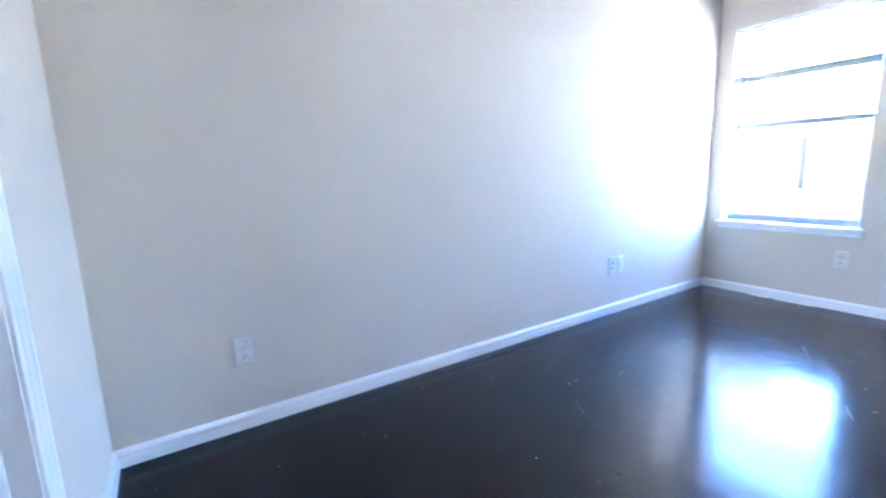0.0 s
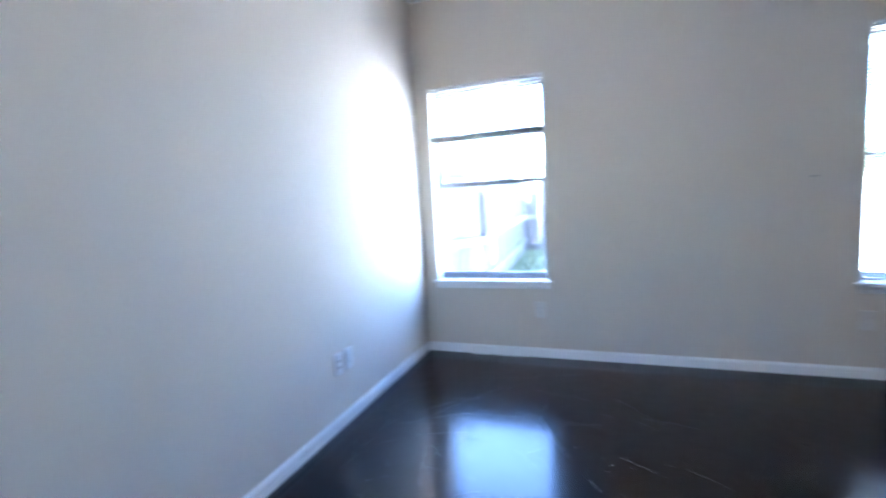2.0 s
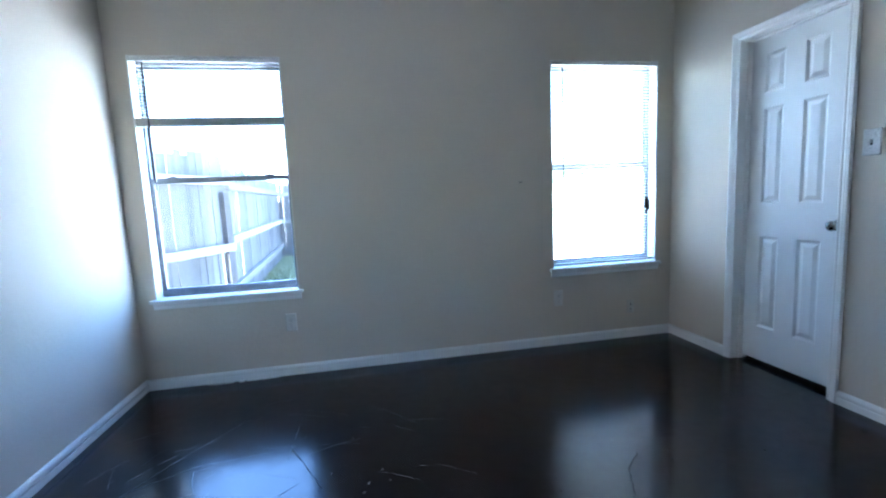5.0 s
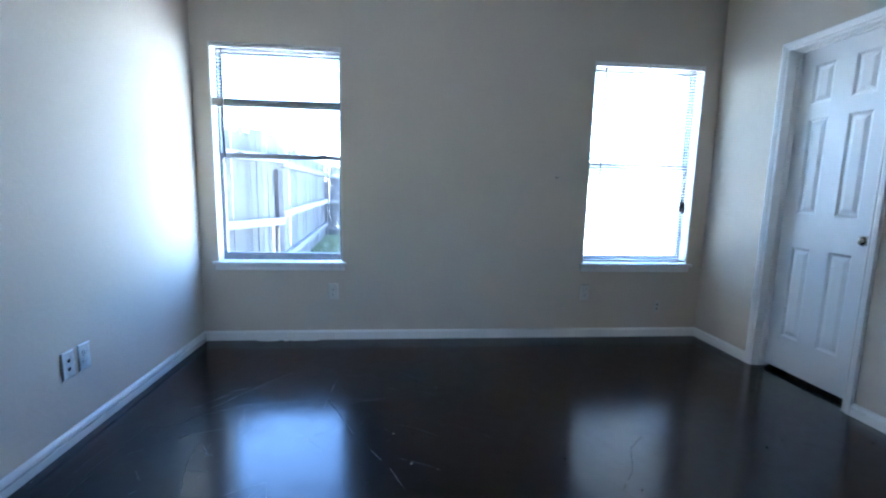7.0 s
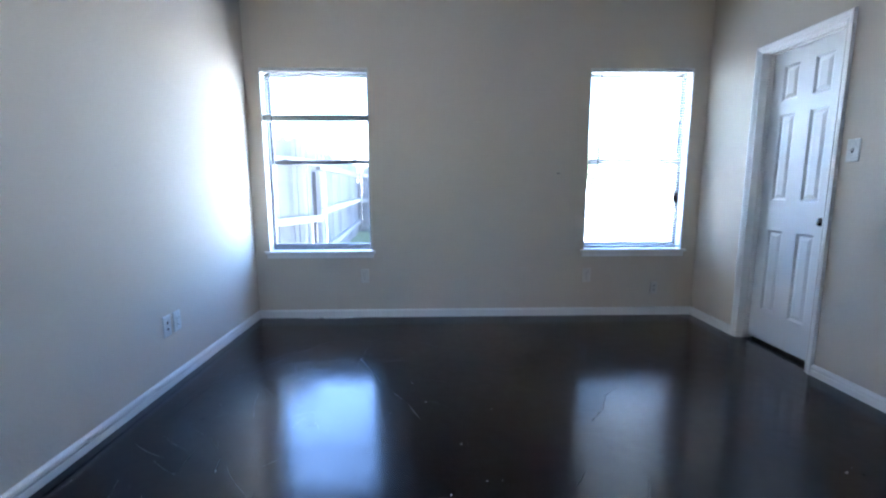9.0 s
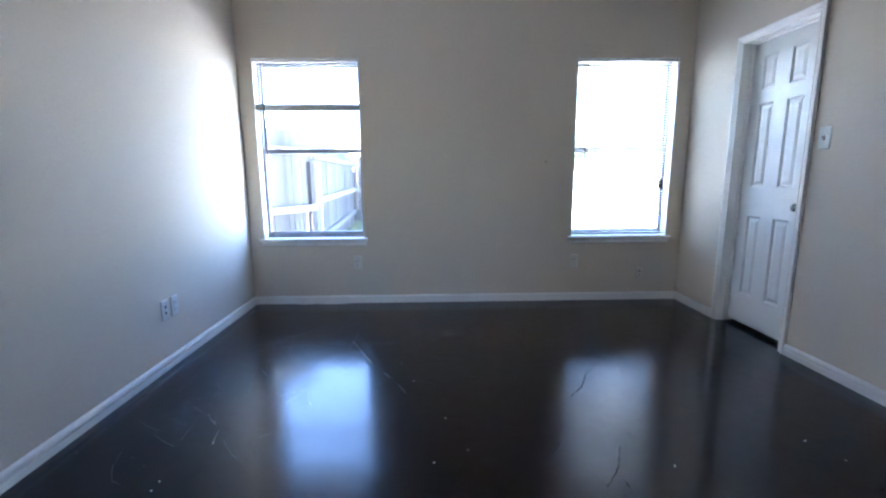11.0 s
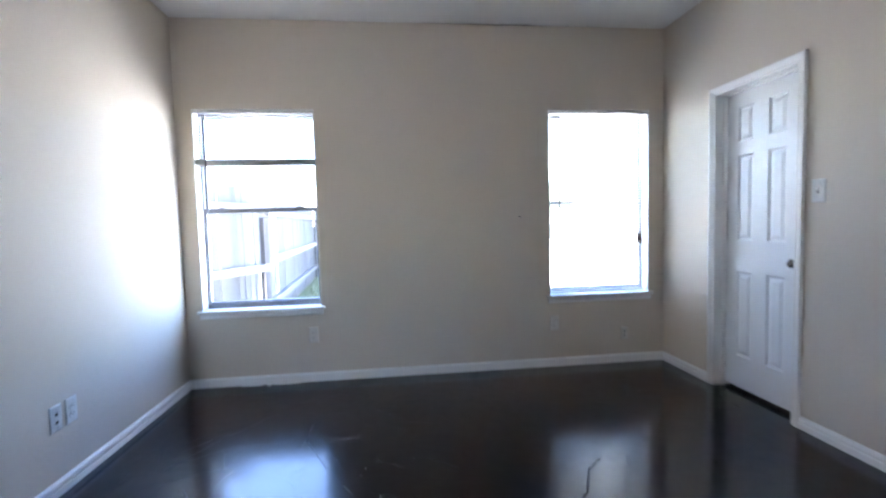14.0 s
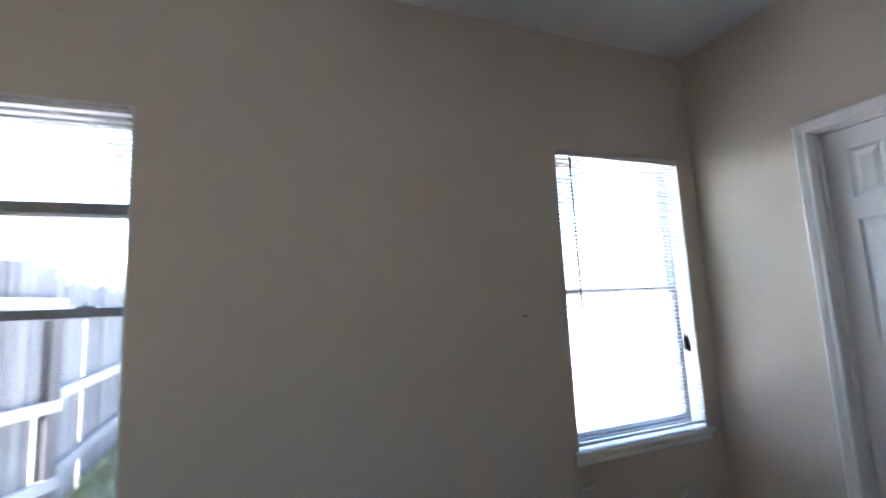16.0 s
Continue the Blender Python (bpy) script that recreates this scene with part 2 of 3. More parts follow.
# ---- mesh helpers ----
def solid(bm, x0, x1, y0, y1, z0, z1, bevel=0.0):
    """A box, with its edges rounded off by bevel."""
    m = Matrix.Translation(((x0 + x1) / 2, (y0 + y1) / 2, (z0 + z1) / 2)) @ Matrix.Diagonal((abs(x1 - x0), abs(y1 - y0), abs(z1 - z0), 1))
    made = bmesh.ops.create_cube(bm, size=1, matrix=m)["verts"]
    if bevel:
        edges = list({e for v in made for e in v.link_edges})
        bmesh.ops.bevel(bm, geom=edges, offset=bevel, segments=2, affect="EDGES", profile=0.6)
    return bm


def tube(bm, a, b, ra, rb=None, sides=12):
    a, b = Vector(a), Vector(b)
    m = Matrix.Translation((a + b) / 2) @ (b - a).to_track_quat("Z", "Y").to_matrix().to_4x4()
    bmesh.ops.create_cone(bm, cap_ends=True, segments=sides, radius1=ra, radius2=ra if rb is None else rb, depth=(b - a).length, matrix=m)
    return bm


def lathe(bm, rows, sides=24):
    """Turn rows of (radius, y) round the y axis."""
    rings = []
    for r, y in rows:
        rings.append([bm.verts.new((r * math.cos(2 * math.pi * i / sides), y, r * math.sin(2 * math.pi * i / sides))) for i in range(sides)])
    for p, q in zip(rings, rings[1:]):
        for i in range(sides):
            bm.faces.new((p[i], p[(i + 1) % sides], q[(i + 1) % sides], q[i]))
    bm.faces.new(rings[-1])
    bm.faces.new(list(reversed(rings[0])))
    bmesh.ops.recalc_face_normals(bm, faces=bm.faces)
    return bm


def mesh_of(name, bm, mat, smooth=False):
    me = bpy.data.meshes.new(name)
    bm.normal_update()
    bm.to_mesh(me)
    bm.free()
    me.materials.append(mat)
    if smooth:
        me.polygons.foreach_set("use_smooth", [True] * len(me.polygons))
    return me


def part(name, bm, mat, parent, label="", smooth=False):
    ob = new(name, mesh_of(name, bm, mat, smooth))
    ob.parent = parent
    if label:
        ob["label"] = label
    return ob


def twin(name, data, parent, place):
    """One more piece on a mesh that is there already."""
    ob = new(name, data)
    ob.parent = parent
    ob.matrix_local = place
    return ob


def thing(name, place, label, category, group="", kind=""):
    ob = new(name)
    ob.empty_display_size = 0.1
    ob.matrix_world = place
    return tagged(ob, label, category, group, kind)


def structure(name, bm, mat, label, category):
    return tagged(new(name, mesh_of(name, bm, mat)), label, category, kind="structure")


def pierced(axis, near, far, lo, hi, z0, z1, holes=()):
    """A slab from near to far on one axis, lo to hi along the other, z0 to z1, with rectangular holes (lo, hi, z0, z1) right through it."""
    us = sorted({lo, hi, *[v for h in holes for v in h[:2]]})
    zs = sorted({z0, z1, *[v for h in holes for v in h[2:]]})
    bm = bmesh.new()
    grid = {}

    def vert(i, j, side):
        if (i, j, side) not in grid:
            d = near if side == 0 else far
            grid[i, j, side] = bm.verts.new((d, us[i], zs[j]) if axis == "x" else (us[i], d, zs[j]))
        return grid[i, j, side]

    def full(i, j):
        if not (0 <= i < len(us) - 1 and 0 <= j < len(zs) - 1):
            return False
        u, z = (us[i] + us[i + 1]) / 2, (zs[j] + zs[j + 1]) / 2
        return not any(h[0] < u < h[1] and h[2] < z < h[3] for h in holes)

    for i in range(len(us) - 1):
        for j in range(len(zs) - 1):
            if not full(i, j):
                continue
            ring = ((i, j), (i + 1, j), (i + 1, j + 1), (i, j + 1))
            for side in (0, 1):
                bm.faces.new([vert(*p, side) for p in ring])
            for (di, dj), (p, q) in zip(((0, -1), (1, 0), (0, 1), (-1, 0)), zip(ring, ring[1:] + ring[:1])):
                if not full(i + di, j + dj):
                    bm.faces.new((vert(*p, 0), vert(*q, 0), vert(*q, 1), vert(*p, 1)))
    bmesh.ops.recalc_face_normals(bm, faces=bm.faces)
    return bm


def moulding(a, b, profile, out):
    """Sweep a profile of (depth off the wall, height) from a to b (plan points); out is the way off the wall."""
    bm = bmesh.new()
    rings = []
    for p in (a, b):
        rings.append([bm.verts.new((p[0] + out[0] * d, p[1] + out[1] * d, h)) for d, h in profile])
    n = len(profile)
    for i in range(n):
        bm.faces.new((rings[0][i], rings[0][(i + 1) % n], rings[1][(i + 1) % n], rings[1][i]))
    bm.faces.new(rings[0])
    bm.faces.new(list(reversed(rings[1])))
    bmesh.ops.recalc_face_normals(bm, faces=bm.faces)
    return bm


# ---- the shell of the room ----
bm = bmesh.new()
solid(bm, -1.4, XW + 0.02, -2.7, YL + 0.02, GROUND - 0.1, 0)
structure("floor", bm, FLOOR, "glossy near-black stained concrete floor, scratched and mottled", "floor")

bm = bmesh.new()
solid(bm, -1.5, XW + 0.165, -2.8, YL + 0.12, CEIL, CEIL + 0.14)
structure("ceiling", bm, CEILING, "plain white painted drywall ceiling", "ceiling")

holes = [(y0, y1, WIN_Z0, WIN_Z1) for y0, y1 in WINDOWS]
structure("wall_east", pierced("x", XW, XW + 0.165, -2.8, YL + 0.12, GROUND - 0.1, CEIL, holes), PAINT, "beige textured drywall wall with two windows", "wall")
bm = bmesh.new()
solid(bm, -1.5, XW, YL, YL + 0.12, GROUND - 0.1, CEIL)
structure("wall_north", bm, PAINT, "long plain beige textured drywall wall", "wall")
structure("wall_south", pierced("y", YR - 0.115, YR, XE, XW, -0.02, CEIL, [(DOOR_X0 - 0.016, DOOR_X1 + 0.016, -0.02, DOOR_Z + 0.016)]), PAINT, "beige drywall wall around a closet door", "wall")
structure("wall_west", pierced("x", XE - 0.115, XE, YR - 0.115, YL, -0.02, CEIL, [(ENTRY_Y0 - 0.016, ENTRY_Y1 + 0.016, -0.02, DOOR_Z + 0.016)]), PAINT, "beige drywall wall with the entry doorway", "wall")
# closet and hall, closed off
bm = bmesh.new()
solid(bm, -1.5, XW, -2.8, -2.7, GROUND, CEIL)
structure("wall_closet_back", bm, PAINT, "plain beige closet back wall", "wall")
# the opening here is an addition, cut only to admit fill daylight
structure("wall_hall_end", pierced("x", -1.5, -1.4, -2.7, YL, GROUND, CEIL, [(0.40, 1.10, 0.95, 2.06)]), HALL, "plain tan hallway wall, out of view, around an added fill-light opening", "wall")
bm = bmesh.new()
solid(bm, -1.4, XE - 0.115, 1.5, 1.6, 0, CEIL)
structure("wall_hall_side", bm, HALL, "plain tan hallway side wall", "wall")
bm = bmesh.new()
solid(bm, XE - 0.115, XE, -2.7, YR - 0.115, 0, CEIL)
structure("wall_closet_side", bm, PAINT, "plain beige closet side wall", "wall")

BASE = [(0, 0), (0.0160, 0), (0.0165, 0.020), (0.0160, 0.034), (0.0150, 0.0360), (0.0015, 0.0310), (0.0010, 0.0460), (0.0130, 0.0425), (0.0145, 0.0460), (0.0140, 0.0570), (0.0090, 0.0650), (0.0055, 0.0695), (0, 0.0705)]
CASE_W = 0.053
for a, b, out in (((XE, YL), (XW, YL), (0, -1)), ((XW, YL - 0.012), (XW, YR + 0.012), (-1, 0)), ((XW, YR), (DOOR_X1 + CASE_W, YR), (0, 1)),
                  ((DOOR_X0 - CASE_W, YR), (XE, YR), (0, 1)), ((XE, YL - 0.012), (XE, ENTRY_Y1 + 0.062), (1, 0)), ((XE, ENTRY_Y0 - 0.062), (XE, YR + 0.012), (1, 0))):
    structure("baseboard", moulding(a, b, BASE, out), TRIM, "white painted moulded wooden baseboard along the wall", "baseboard")

CASING = [(0, 0), (0, 0.008), (0.003, 0.0105), (0.010, 0.0110), (0.013, 0.0085), (0.017, 0.0085), (0.022, 0.0130), (0.031, 0.0175), (0.035, 0.0165), (0.038, 0.0195), (0.047, 0.0205), (0.051, 0.0185), (0.053, 0.013), (0.053, 0)]


def casing(parent, flat, u0, u1, ztop, scale=1.0):
    """Two mitred legs and a head round an opening; flat(u, z, d) gives the place."""
    prof = [(w * scale, d) for w, d in CASING]
    n = len(prof)
    runs = (("casing_leg", lambda w: (u0 - w, 0.0), lambda w: (u0 - w, ztop + w)), ("casing_head", lambda w: (u0 - w, ztop + w), lambda w: (u1 + w, ztop + w)),
            ("casing_leg", lambda w: (u1 + w, ztop + w), lambda w: (u1 + w, 0.0)))
    for name, start, stop in runs:
        bm = bmesh.new()
        ends = [[bm.verts.new(flat(*f(w), d)) for w, d in prof] for f in (start, stop)]
        for i in range(n):
            bm.faces.new((ends[0][i], ends[0][(i + 1) % n], ends[1][(i + 1) % n], ends[1][i]))
        bm.faces.new(ends[0])
        bm.faces.new(list(reversed(ends[1])))
        bmesh.ops.recalc_face_normals(bm, faces=bm.faces)
        part(name, bm, TRIM, parent)


# ---- closet door ----
def panel_mesh(w, h):
    """A raised panel: moulded slope, groove and field, in the x-z plane, facing +y."""
    bm = bmesh.new()
    loops = []
    for inset, d in ((0, 0), (0.004, -0.002), (0.012, -0.0095), (0.019, -0.0105), (0.024, -0.009), (0.040, -0.0025), (0.046, -0.002)):
        x, z = w / 2 - inset, h / 2 - inset
        loops.append([bm.verts.new(p) for p in ((-x, d, -z), (x, d, -z), (x, d, z), (-x, d, z))])
    for p, q in zip(loops, loops[1:]):
        for i in range(4):
            bm.faces.new((p[i], p[(i + 1) % 4], q[(i + 1) % 4], q[i]))
    bm.faces.new(loops[-1])
    back = [bm.verts.new((s * w / 2, -0.03, t * h / 2)) for s, t in ((-1, -1), (1, -1), (1, 1), (-1, 1))]
    for i in range(4):
        bm.faces.new((loops[0][(i + 1) % 4], loops[0][i], back[i], back[(i + 1) % 4]))
    bm.faces.new(list(reversed(back)))
    bmesh.ops.recalc_face_normals(bm, faces=bm.faces)
    return bm


def closet_door():
    face = YR - 0.078
    d = thing("door_1", Matrix.Identity(4), "closed white six-panel closet door with a satin knob", "door", kind="structure")
    cols = ((4.008, 4.143), (4.258, 4.386))
    rows = ((0.246, 0.833), (1.042, 1.620), (1.710, 1.940))
    cut = [(c0, c1, r0, r1) for c0, c1 in cols for r0, r1 in rows]
    slab = part("slab", pierced("y", face - 0.035, face, DOOR_X0 + 0.004, DOOR_X1 - 0.004, 0.028, DOOR_Z - 0.004, cut), DOOR_PAINT, d)
    for c0, c1, r0, r1 in cut:
        p = part("panel", panel_mesh(c1 - c0, r1 - r0), DOOR_PAINT, slab)
        p.matrix_local = pose((c0 + c1) / 2, face, (r0 + r1) / 2)
    for x0, x1 in ((DOOR_X0 - 0.016, DOOR_X0), (DOOR_X1, DOOR_X1 + 0.016)):
        bm = solid(bmesh.new(), x0, x1, YR - 0.118, YR + 0.001, 0, DOOR_Z, 0.001)
        part("jamb", bm, TRIM, d)
    part("jamb", solid(bmesh.new(), DOOR_X0 - 0.016, DOOR_X1 + 0.016, YR - 0.118, YR + 0.001, DOOR_Z, DOOR_Z + 0.016, 0.001), TRIM, d, "white door head")
    for x0, x1 in ((DOOR_X0, DOOR_X0 + 0.011), (DOOR_X1 - 0.011, DOOR_X1)):
        part("door_stop", solid(bmesh.new(), x0, x1, face + 0.002, face + 0.032, 0, DOOR_Z, 0.002), TRIM, d)
    part("door_stop", solid(bmesh.new(), DOOR_X0 + 0.011, DOOR_X1 - 0.011, face + 0.002, face + 0.032, DOOR_Z - 0.011, DOOR_Z, 0.002), TRIM, d)
    casing(d, lambda u, z, off: (u, YR + off, z), DOOR_X0 - 0.001, DOOR_X1 + 0.001, DOOR_Z + 0.002)
    kx, kz = DOOR_X0 + 0.056, 0.925
    knob = part("door_knob", lathe(bmesh.new(), [(0.010, 0.004), (0.0105, 0.026), (0.016, 0.030), (0.024, 0.036), (0.0265, 0.045), (0.025, 0.053), (0.017, 0.059), (0.006, 0.061)]), NICKEL, d, "round satin nickel knob", True)
    knob.matrix_local = pose(kx, face, kz)
    part("rosette", lathe(bmesh.new(), [(0.031, 0.0), (0.031, 0.003), (0.026, 0.007), (0.012, 0.009)]), NICKEL, knob, "", True)
    part("lock_button", lathe(bmesh.new(), [(0.004, 0.060), (0.004, 0.064), (0.003, 0.065)], 12), DARK, knob, "small dark privacy pin", True)
    return d


closet_door()


# ---- entry doorway ----
def entry_doorway():
    d = thing("door_2", Matrix.Identity(4), "open white-cased entry doorway to the hall", "doorway", kind="structure")
    for y0, y1 in ((ENTRY_Y0 - 0.016, ENTRY_Y0), (ENTRY_Y1, ENTRY_Y1 + 0.016)):
        part("jamb", solid(bmesh.new(), XE - 0.118, XE + 0.001, y0, y1, 0, DOOR_Z, 0.001), TRIM, d)
    part("jamb", solid(bmesh.new(), XE - 0.118, XE + 0.001, ENTRY_Y0 - 0.016, ENTRY_Y1 + 0.016, DOOR_Z, DOOR_Z + 0.016, 0.001), TRIM, d)
    for y0, y1 in ((ENTRY_Y0, ENTRY_Y0 + 0.011), (ENTRY_Y1 - 0.011, ENTRY_Y1)):
        part("door_stop", solid(bmesh.new(), XE - 0.078, XE - 0.042, y0, y1, 0, DOOR_Z, 0.002), TRIM, d)
    casing(d, lambda u, z, off: (XE + off, u, z), ENTRY_Y0 - 0.004, ENTRY_Y1 + 0.004, DOOR_Z + 0.004, 1.1)
    return d


entry_doorway()


def added_hall_window():
    """An unseen window added in the hall's end wall, so that fill daylight reaches the room through the doorway."""
    d = thing("fill_window", Matrix.Identity(4), "unseen white-framed window added in the hall end wall to let in fill light", "window", kind="structure")
    for y0, y1 in ((0.40, 0.44), (1.06, 1.10)):
        part("stile", solid(bmesh.new(), -1.47, -1.43, y0, y1, 0.95, 2.06, 0.003), TRIM, d)
    for z0, z1 in ((0.95, 0.99), (2.02, 2.06)):
        part("rail", solid(bmesh.new(), -1.47, -1.43, 0.44, 1.06, z0, z1, 0.003), TRIM, d)
    g = part("pane", solid(bmesh.new(), -1.452, -1.448, 0.436, 1.064, 0.986, 2.024), GLASS, d, "clear glass pane")
    g.visible_shadow = False


added_hall_window()


# ---- windows ----
def window(name, y0, y1, label):
    w = thing(name, Matrix.Identity(4), label, "window", kind="structure")
    xf, xb = XW + 0.095, XW + 0.162
    lt = 0.008
    za, zb = WIN_Z0 + 0.010, WIN_Z1
    for p, q in ((y0, y0 + lt), (y1 - lt, y1)):
        part("reveal_board", solid(bmesh.new(), XW + 0.001, xb, p, q, za, zb), TRIM, w, "white painted side reveal")
    part("reveal_board", solid(bmesh.new(), XW + 0.001, xb, y0 + lt, y1 - lt, zb - lt, zb), TRIM, w, "white painted head reveal")
    # stool with rounded nose, and apron
    part("window_sill", solid(bmesh.new(), XW - 0.030, XW - 0.0005, y0 - 0.028, y1 + 0.030, WIN_Z0 - 0.012, WIN_Z0 + 0.010, 0.006), TRIM, w, "white painted wooden stool")
    part("window_sill", solid(bmesh.new(), XW - 0.001, xb, y0 + 0.001, y1 - 0.001, WIN_Z0 - 0.012, WIN_Z0 + 0.009), TRIM, w)
    apron = moulding((XW, y0 - 0.012), (XW, y1 + 0.014), [(0, 0.531), (0.009, 0.531), (0.011, 0.537), (0.011, 0.556), (0.014, 0.563), (0.016, 0.5728), (0, 0.5728)], (-1, 0))
    part("apron", apron, TRIM, w)
    a, b = y0 + lt, y1 - lt
    zs, zt = WIN_Z0 + 0.009, zb - lt
    fw = 0.013
    # outer frame
    for p, q in ((a, a + fw), (b - fw, b)):
        part("window_frame", solid(bmesh.new(), xf, xb - 0.01, p, q, zs, zt, 0.002), ALU, w)
    part("window_frame", solid(bmesh.new(), xf, xb - 0.01, a + fw, b - fw, zt - 0.022, zt, 0.002), ALU, w)
    part("window_frame", solid(bmesh.new(), xf, xb - 0.01, a + fw, b - fw, zs, zs + 0.016, 0.002), ALU, w)
    mid0, mid1 = 1.337, 1.372
    sa, sb = a + fw - 0.004, b - fw + 0.004
    sash_w = 0.016

    def sash(title, x0, x1, lo, hi, bottom, top):
        s = part(title, solid(bmesh.new(), x0, x1, sa + sash_w, sb - sash_w, lo, lo + bottom, 0.002), ALU, w)
        part("rail", solid(bmesh.new(), x0, x1, sa + sash_w, sb - sash_w, hi - top, hi, 0.002), ALU, s)
        for p, q in ((sa, sa + sash_w), (sb - sash_w, sb)):
            part("stile", solid(bmesh.new(), x0, x1, p, q, lo, hi, 0.002), ALU, s)
        xm = (x0 + x1) / 2
        g = part("pane", solid(bmesh.new(), xm - 0.002, xm + 0.002, sa + sash_w - 0.004, sb - sash_w + 0.004, lo + bottom - 0.004, hi - top + 0.004), GLASS, s, "clear glass pane")
        g.visible_shadow = False
        return s

    low = sash("lower_sash", xf + 0.004, xf + 0.030, zs + 0.016, mid1, 0.034, mid1 - mid0)
    sash("upper_sash", xf + 0.032, xf + 0.055, mid0 + 0.002, zt - 0.014, 0.030, 0.024)
    # tilt latches on the meeting rail
    for f in (0.16, 0.84):
        c = a + (b - a) * f
        bm = solid(bmesh.new(), xf + 0.004, xf + 0.026, c - 0.030, c + 0.030, mid1, mid1 + 0.008, 0.003)
        solid(bm, xf + 0.006, xf + 0.016, c - 0.008, c + 0.008, mid1 + 0.007, mid1 + 0.014, 0.002)
        part("latch", bm, ALU, low, "small metal tilt latch")
    part("lift_lip", solid(bmesh.new(), xf - 0.006, xf + 0.005, a + 0.2, b - 0.2, zs + 0.030, zs + 0.036, 0.002), ALU, low)
    return w


window("window_1", *WINDOWS[0], "tall aluminium single-hung window with a white wooden sill")
window("window_2", *WINDOWS[1], "tall aluminium single-hung window behind a lowered blind")


# ---- mini blinds ----
def slat_bmesh(length, width, rise=0.0022, thick=0.0007):
    bm = bmesh.new()
    rows = []
    for i in range(5):
        s = -1 + i / 2
        rows.append((s * width / 2, rise * (1 - s * s)))
    ring = []
    for y in (-length / 2, length / 2):
        ring.append([bm.verts.new((x, y, z)) for x, z in rows] + [bm.verts.new((x, y, z - thick)) for x, z in reversed(rows)])
    n = len(ring[0])
    for i in range(n):
        bm.faces.new((ring[0][i], ring[0][(i + 1) % n], ring[1][(i + 1) % n], ring[1][i]))
    bm.faces.new(ring[0])
    bm.faces.new(list(reversed(ring[1])))
    bmesh.ops.recalc_face_normals(bm, faces=bm.faces)
    return bm


def blind(y0, y1, bottom, stacked, label, wand_y, wand_low, cord_y, cord_low, tilt):
    """bottom: height of the bottom rail's underside; stacked: slats gathered on it."""
    yc, length = (y0 + y1) / 2, (y1 - y0) - 0.022
    xc, top = XW + 0.018, WIN_Z1 - 0.011
    b = thing("mini_blind", pose(xc, yc, top), label, "blind", "white mini blinds")
    bm = solid(bmesh.new(), -0.0135, 0.0135, -length / 2, length / 2, -0.021, 0, 0.002)
    head = part("headrail", bm, RAIL, b, "white steel headrail")
    for s in (-1, 1):
        bm = solid(bmesh.new(), -0.0165, 0.0165, s * (length / 2 - 0.004) - 0.006, s * (length / 2 - 0.004) + 0.006, -0.024, 0.0108, 0.002)
        part("end_bracket", bm, RAIL, head)
    part("centre_bracket", solid(bmesh.new(), -0.0160, 0.0160, -0.006, 0.006, -0.023, 0.0108, 0.001), RAIL, head)
    low = bottom - top
    part("bottom_rail", solid(bmesh.new(), -0.0125, 0.0125, -length / 2, length / 2, low, low + 0.014, 0.003), RAIL, b, "white bottom rail")
    flat = mesh_of("slat", slat_bmesh(length, 0.025), VINYL, True)
    z = low + 0.016
    for i in range(stacked):
        twin("slat", flat, b, pose(random.uniform(-0.0012, 0.0012), random.uniform(-0.0015, 0.0015), z))
        z += 0.00074
    pitch = 0.0215
    z += 0.012 if not stacked else 0.010
    while z < -0.030:
        twin("slat", flat, b, pose(0, random.uniform(-0.001, 0.001), z, random.uniform(-0.08, 0.08), tilt + random.uniform(-2.5, 2.5), 0))
        z += pitch
    for f in (-0.36, 0.0, 0.36):
        bm = bmesh.new()
        for x in (-0.0138, 0.0138):
            tube(bm, (x, f * length, low + 0.008), (x, f * length, -0.024), 0.0006, sides=5)
        tube(bm, (0.0, f * length + 0.006, low + 0.008), (0.0, f * length + 0.006, -0.024), 0.0006, sides=5)
        part("ladder_cord", bm, CORD, b)
    if not stacked:
        for f in (-0.36, 0.0, 0.36):
            part("rail_button", tube(bmesh.new(), (-0.0125, f * length, low + 0.007), (-0.0145, f * length, low + 0.007), 0.006), RAIL, b)
    bm = tube(bmesh.new(), (-0.022, wand_y - yc, -0.030), (-0.024, wand_y - yc, wand_low - top), 0.0055, sides=8)
    wand = part("tilt_wand", bm, WAND, b, "clear plastic tilt wand", True)
    part("wand_hook", tube(bmesh.new(), (-0.010, wand_y - yc, -0.022), (-0.023, wand_y - yc, -0.032), 0.002, sides=8), RAIL, wand)
    if cord_low:
        bm = bmesh.new()
        for dy in (-0.004, 0.004):
            tube(bm, (-0.018, cord_y - yc + dy, -0.020), (-0.020, cord_y - yc + dy, cord_low - top + 0.1), 0.0009, sides=6)
        cord = part("lift_cord", bm, CORD, b)
        bm = bmesh.new()
        for dy, dz in ((-0.010, 0.0), (0.010, 0.012)):
            c = (-0.021, cord_y - yc + dy, cord_low - top + dz)
            tube(bm, c, (c[0], c[1], c[2] + 0.055), 0.0125, 0.0105, 12)
            tube(bm, (c[0], c[1], c[2] + 0.055), (c[0], c[1], c[2] + 0.092), 0.0105, 0.003, 12)
        part("tassel", bm, TASSEL, cord, "pair of dark brown cord tassels", True)
    return b


blind(*WINDOWS[0], 1.683, 52, "half-raised white mini blind with gathered slats", 1.828, 1.29, 0, 0, 2)
blind(*WINDOWS[1], 0.612, 0, "fully lowered white mini blind with open slats", -0.908, 1.275, -1.597, 1.003, 16)


